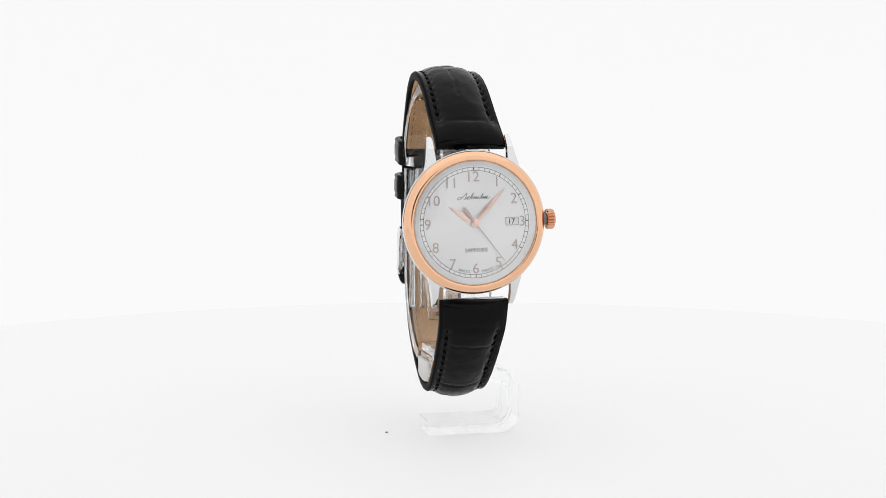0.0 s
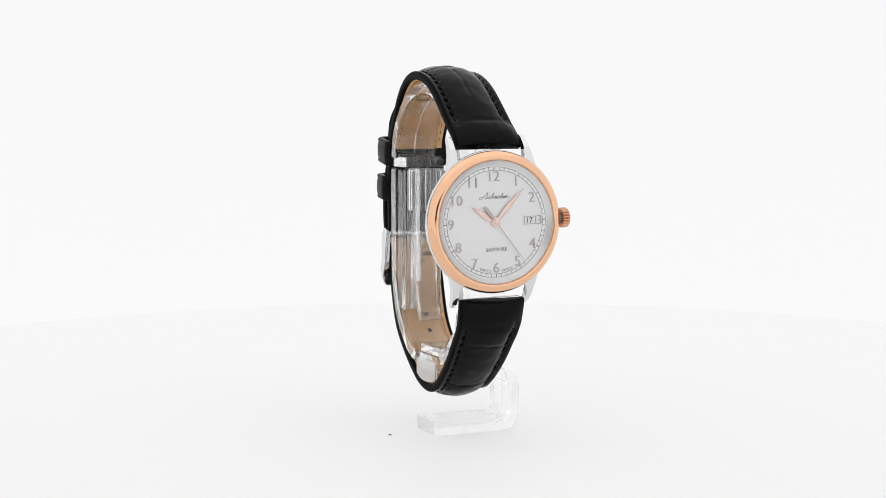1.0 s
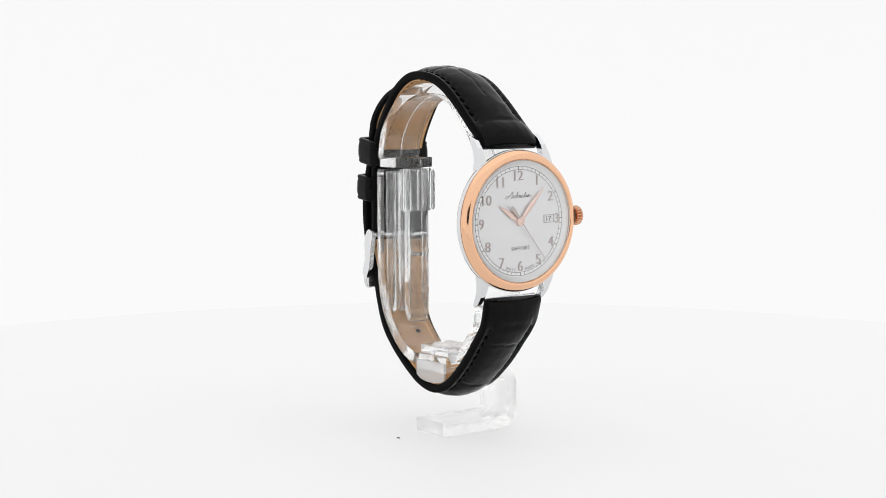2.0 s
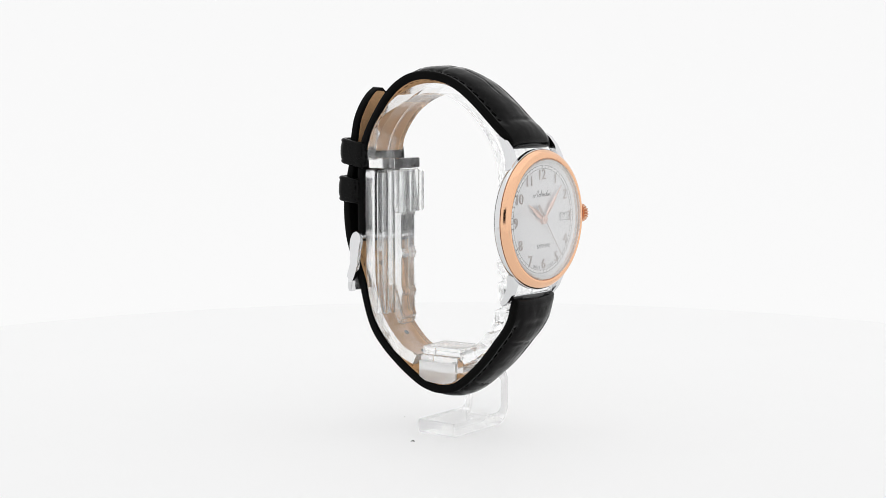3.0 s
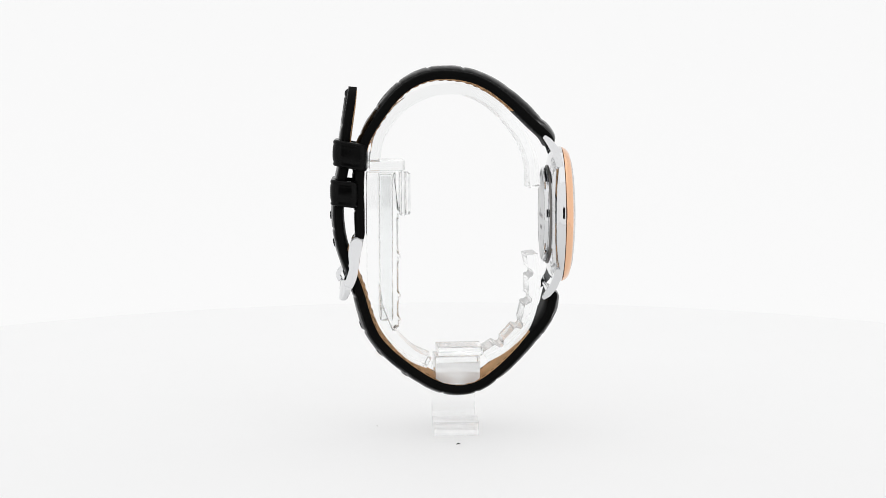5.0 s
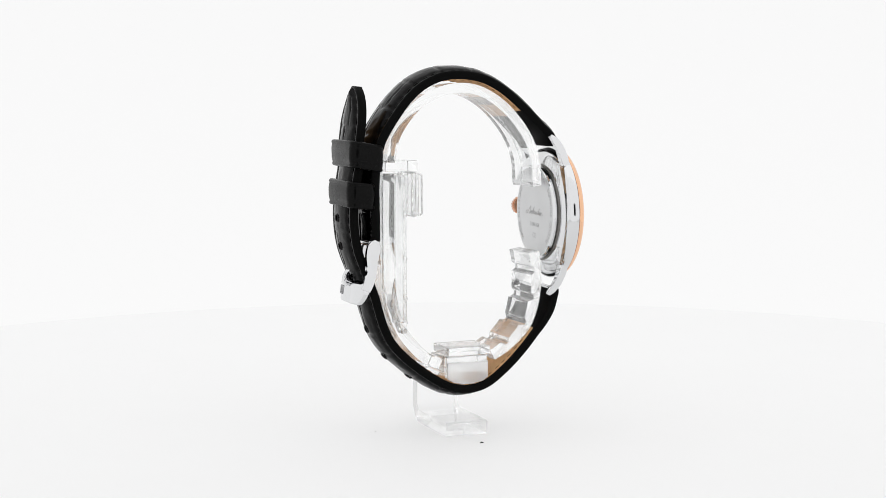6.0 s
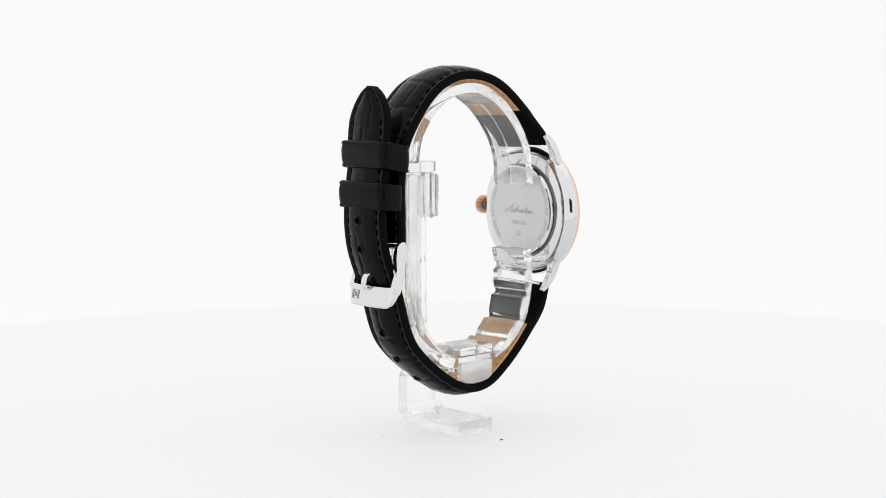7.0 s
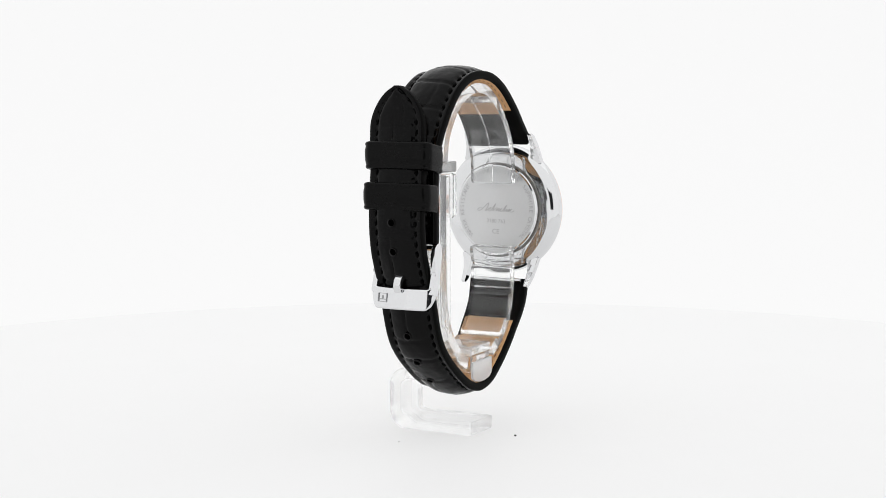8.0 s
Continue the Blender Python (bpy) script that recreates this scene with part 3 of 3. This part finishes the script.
# ---- watch head ----
def head():
    case = part("case", lathe([(12.9, 0.6), (13.0, 1.28), (15.25, 1.28), (15.42, 1.38), (15.46, 1.7), (15.4, 2.3), (15.1, 2.85), (14.6, 3.35), (13.9, 3.8), (13.4, 3.98), (13.15, 4.02), (12.3, 4.2),
                               (11.4, 4.3), (11.1, 4.3), (9, 4.3), (0, 4.3)], 128), M_STEEL, WATCH, "polished steel case", HEAD)
    # added grey ring paints the shade in the gap between the case and its lid
    part("gap_shade_ring", lathe([(10.9, 4.25), (11.25, 4.25), (11.25, 4.55), (10.9, 4.6)], 96, True), M_DARKSTEEL, case, "grey ring painting the shaded gap round the lid", HEAD)
    lid = part("case_back", lathe([(0, 5.65), (10.35, 5.65), (10.36, 5.6), (0, 5.6)], 128), M_BRUSHED, WATCH, "brushed steel case back", HEAD)
    part("lid_rim", lathe([(10.35, 5.64), (10.7, 5.55), (10.88, 5.3), (10.88, 4.9), (10.75, 4.75), (10.75, 4.4), (10.35, 4.35)], 128, True), M_STEEL, lid, "polished lid rim", HEAD)
    for text, mid in (("STAINLESS STEEL", 0.0), ("SAPPHIRE CRYSTAL", 93.0), ("WATER RESISTANT", -95.0)):
        bms = []
        n = len(text)
        for k, ch in enumerate(text):
            if ch != " ":
                a = mid + (k - (n - 1) / 2) * 5.4
                g = letters(ch, 1.0, 0.02)
                g.transform(Matrix.Rotation(radians(180), 4, "Z"))
                # clockwise as seen from behind
                g.transform(Matrix.Rotation(radians(-a), 4, "Y") @ Matrix.Translation((0, 5.655, 9.35)))
                bms.append(g)
        part("lettering", join(*bms), M_ENGRAVE, lid, "engraved words in a ring", HEAD)
    for text, hgt, z in (("3180 763", 0.95, -2.9), ("CE", 1.15, -5.4)):
        g = letters(text, hgt, 0.02)
        g.transform(Matrix.Translation((0, 5.655, z)) @ Matrix.Rotation(radians(180), 4, "Z"))
        part("lettering", g, M_ENGRAVE, lid, "", HEAD)
    g = flourish(9.6, 2.3, 0.02)
    g.transform(Matrix.Translation((0, 5.655, 0.2)) @ Matrix.Rotation(radians(180), 4, "Z"))
    part("emblem", g, M_ENGRAVE, lid, "engraved flowing emblem stroke", HEAD)
    for sx in (-1, 1):
        for sz in (-1, 1):
            side = rounded([(1.5, 11.3), (1.9, 13.6), (2.8, 15.9), (4.2, 17.6), (5.6, 18.5), (6.1, 17.9), (5.1, 16.4), (4.1, 14.7), (3.5, 13.0), (3.2, 11.3)], [0, 1.5, 1.5, 1.2, 0.35, 0.35, 1.2, 1.5, 1.5, 0], 3)
            bm = prism([(a, b * sz) for a, b in side], -1, 1, "x", 0.0)
            for v in bm.verts:
                f = np.clip((abs(v.co.z) - 10) / 8.2, 0, 1)
                ctr, hw = 8.95 - 0.5 * f, 0.52 + 1.3 * (1 - f) ** 1.9
                v.co.x = sx * (ctr + hw * v.co.x)
            caps = [f for f in bm.faces if len(f.verts) > 4]
            bmesh.ops.bevel(bm, geom=list({e for f in caps for e in f.edges}), offset=0.12, segments=2, profile=0.5, affect="EDGES", clamp_overlap=True)
            part("lug", bm, M_STEEL, case, "", HEAD)
    for sz in (-1, 1):
        bm = lathe([(0, -6.6), (0.45, -6.6), (0.45, 6.6), (0, 6.6)], 14)
        part("spring_bar", bm, M_STEEL, WATCH, "steel spring bar", HEAD @ Matrix.Translation((0, 4.4, 16.9 * sz)) @ Matrix.Rotation(radians(90), 4, "Z"))
    prof = [(13.25, 0.95), (13.2, 0.0), (13.3, -0.3), (13.6, -0.44), (14.02, -0.38), (14.46, -0.14), (14.86, 0.25), (15.14, 0.68), (15.27, 1.05), (15.2, 1.2), (14.2, 1.25), (13.3, 1.22)]
    part("bezel", lathe([tuple(p) for p in spline(prof, 0.16)[0]], 160, True), M_GOLD, WATCH, "polished rose gold bezel", HEAD, angle=75)
    part("flange", lathe([(13.2, -0.55), (13.22, 0.3), (12.05, 0.3), (12.1, -0.02)], 128, True), M_FLANGE, WATCH, "sloping silver inner ring", DISC)
    R = 26.0
    dome = [(0, -1.8)] + [(r, -1.8 + (R - math.sqrt(R * R - r * r)) * 0.30) for r in (2, 4, 6, 8, 10, 11.5, 12.5)]
    dome += [(12.92, -0.7), (13.1, -0.45), (13.15, 0.05), (13.15, 0.3), (12.6, 0.22), (10, -0.1), (6, -0.35), (0, -0.5)]
    crystal = part("crystal", lathe(dome, 96), M_SAPPHIRE, WATCH, "domed clear sapphire crystal", HEAD, angle=40)
    crystal.visible_shadow = False
    crown = crown_mesh()
    part("crown", crown, M_CROWN, WATCH, "fluted rose gold crown", HEAD @ Matrix.Translation((-0.35, 2.2, 0.0)))
    bm = lathe([(0, 14.9), (1.2, 14.9), (1.2, 16.25), (0, 16.25)], 24)
    bm.transform(Matrix.Rotation(radians(-90), 4, "Z"))
    part("stem", bm, M_DARKSTEEL, WATCH, "", HEAD @ Matrix.Translation((0, 2.2, 0.0)))


def crown_mesh():
    bm = bmesh.new()
    n, teeth = 120, 20
    rings = []
    for r, x, cut in ((0.0, 16.2, 0), (1.6, 16.2, 0), (2.05, 16.3, 0.6), (2.2, 16.45, 1), (2.2, 17.6, 1), (2.05, 17.85, 0.8), (1.65, 18.08, 0.1), (0.9, 18.22, 0), (0, 18.25, 0)):
        if r == 0:
            rings.append([bm.verts.new((x, 0, 0))])
            continue
        ring = []
        for k in range(n):
            a = 2 * math.pi * k / n
            rr = r - 0.34 * cut * (0.5 + 0.5 * math.cos(teeth * a)) ** 2
            ring.append(bm.verts.new((x, rr * math.cos(a), rr * math.sin(a))))
        rings.append(ring)
    for a, b in zip(rings, rings[1:]):
        for k in range(n):
            u = list(dict.fromkeys([a[k % len(a)], a[(k + 1) % n % len(a)], b[(k + 1) % n % len(b)], b[k % len(b)]]))
            bm.faces.new(u)
    return bm


def flourish(length, height, depth):
    """A plain flowing pen stroke in place of an emblem."""
    pts = [(-0.36, -0.12), (-0.46, -0.05), (-0.50, -0.28), (-0.43, -0.36), (-0.34, 0.05), (-0.27, 0.48), (-0.25, 0.10), (-0.27, -0.36), (-0.20, -0.10), (-0.14, 0.02), (-0.19, -0.25), (-0.13, -0.34),
           (-0.06, 0.44), (-0.07, -0.30), (-0.02, -0.05), (0.03, 0.0), (0.02, -0.33), (0.09, -0.02), (0.09, -0.34), (0.16, 0.02), (0.13, -0.28), (0.19, -0.30),
           (0.26, 0.34), (0.24, -0.32), (0.31, -0.02), (0.31, -0.34), (0.38, 0.0), (0.36, -0.33), (0.44, 0.02), (0.41, -0.28), (0.47, -0.32), (0.52, -0.15)]
    path, s = spline([((a + 0.09 * b) * length, b * height) for a, b in pts], 0.06)
    tan, nrm = normals(path)
    bm = bmesh.new()
    rows = []
    for p, n, t in zip(path, nrm, tan):
        w = 0.035 + 0.035 * abs(t[1])
        w *= length / 7.0
        rows.append([bm.verts.new((q[0], y, q[1])) for q, y in ((p + n * w, 0), (p + n * w, -depth), (p - n * w, -depth), (p - n * w, 0))])
    for a, b in zip(rows, rows[1:]):
        for k in range(4):
            bm.faces.new((a[k], a[(k + 1) % 4], b[(k + 1) % 4], b[k]))
    bm.faces.new(rows[0]), bm.faces.new(rows[-1])
    return bm


head()


def dial():
    d = part("dial", lathe([(0, 0), (0.3, 0), (5, 0), (12.6, 0), (12.6, 0.3), (0, 0.3)], 128), M_DIAL, WATCH, "silver sunray dial", DISC)
    part("chapter_ring", lathe([(11.1, -0.012), (11.8, -0.012), (11.8, 0.05), (11.1, 0.05)], 128, True), M_TRACK, d, "white minute chapter ring", DISC)
    bms = [lathe([(r - 0.045, -0.022), (r + 0.045, -0.022), (r + 0.045, 0.02), (r - 0.045, 0.02)], 128, True) for r in (11.1, 11.8)]
    for k in range(60):
        w = 0.10 if k % 5 == 0 else 0.05
        bms.append(moved(box(-w, w, -0.024, 0.02, 11.1, 11.8), turn=6.0 * k))
    part("minute_track", join(*bms), M_INK, d, "dark railway minute track", DISC)
    for k in range(1, 13):
        a = radians(30 * k)
        r = {12: 9.85, 3: 10.35, 9: 10.2, 6: 9.75}.get(k, 9.95)
        g = letters(str(k), 2.15, 0.22, bold=-0.006)
        g.transform(Matrix.Translation((r * math.sin(a), 0.0, r * math.cos(a))))
        part("numeral", g, M_NUMERAL, d, "applied polished numeral", DISC)
    g = flourish(6.9, 1.7, 0.02)
    part("emblem", moved(g, 0, 0, 5.6), M_INK, d, "dark flowing emblem stroke", DISC)
    g = letters("SAPPHIRE", 0.84, 0.02, bold=0.004)
    part("lettering", moved(g, 0.2, 0, -5.85), M_INK, d, "dark printed word", DISC)
    for text, mid in (("SWISS", 194.0), ("MADE", 165.3)):
        bms = []
        for k, ch in enumerate(text):
            a = mid - (k - (len(text) - 1) / 2) * (3.0 if text == "SWISS" else 3.6)
            g = letters(ch, 0.60, 0.02)
            g.transform(Matrix.Rotation(radians(a), 4, "Y") @ Matrix.Translation((0, 0, 10.55)) @ Matrix.Rotation(radians(180), 4, "Y"))
            bms.append(g)
        part("lettering", join(*bms), M_INK, d, "", DISC)
    win = part("date_window", box(6.85, 9.45, -0.02, 0.02, -0.75, 0.75), M_DATE, d, "white date window", DISC)
    bm = join(box(6.72, 9.58, -0.14, 0.0, 0.75, 0.88), box(6.72, 9.58, -0.14, 0.0, -0.88, -0.75), box(6.72, 6.85, -0.14, 0.0, -0.75, 0.75), box(9.45, 9.58, -0.14, 0.0, -0.75, 0.75))
    part("window_frame", bm, M_ENGRAVE, win, "", DISC)
    part("date_number", moved(letters("17", 1.15, 0.012, bold=0.014), 8.15, -0.02, 0), M_INK, win, "", DISC)
    pointer("hour_pointer", -5.55, 3.55, 1.0, 1.15, -0.35, M_PALEGOLD)
    pointer("minute_pointer", 6.6, 7.05, 1.0, 0.95, -0.55, M_PALEGOLD)
    # seconds pointer with a broad counterweight
    L = math.hypot(6.2, 8.35)
    bm = prism([(-0.06, L), (0.06, L), (0.10, 0.0), (0.22, -1.0), (0.42, -3.0), (0.26, -4.1), (-0.26, -4.1), (-0.42, -3.0), (-0.22, -1.0), (-0.10, 0.0)], -0.78, -0.70, "y")
    part("seconds_pointer", bm, M_NUMERAL, WATCH, "thin steel seconds pointer", DISC @ Matrix.Rotation(math.atan2(6.2, -8.35), 4, "Y"))
    part("centre_cap", lathe([(0, -1.0), (0.35, -1.0), (0.5, -0.92), (0.55, -0.8), (0.95, -0.72), (1.05, -0.3), (1.05, 0)], 32), M_PALEGOLD, WATCH, "rose gold pointer hub", DISC)


def pointer(name, x, z, w0, w1, y, mat):
    """A leaf-shaped pointer with a raised middle ridge."""
    L = math.hypot(x, z)
    bm = bmesh.new()
    rows = []
    for k in range(17):
        f = k / 16
        w = np.interp(f, [0, 0.12, 0.4, 0.75, 1.0], [0.32, 0.36, 0.62, 0.30, 0.03]) * w1
        rows.append([bm.verts.new((a, b, f * L)) for a, b in ((-w, y), (0, y - 0.12), (w, y), (0, y + 0.05))])
    for a, b in zip(rows, rows[1:]):
        for k in range(4):
            bm.faces.new((a[k], a[(k + 1) % 4], b[(k + 1) % 4], b[k]))
    bm.faces.new(rows[0]), bm.faces.new(rows[-1])
    part(name, bm, mat, WATCH, "rose gold leaf pointer", DISC @ Matrix.Rotation(math.atan2(x, z), 4, "Y"), angle=15)


dial()


def motions():
    for ob in (TABLE, STAND, COLLAR, WATCH, *SPECKS):
        base = Matrix.Translation(BASE[ob] * MM)
        walk(ob, [(t, pose(0, 0, 0, 0, 0, a) @ base) for t, a in TURN])


motions()
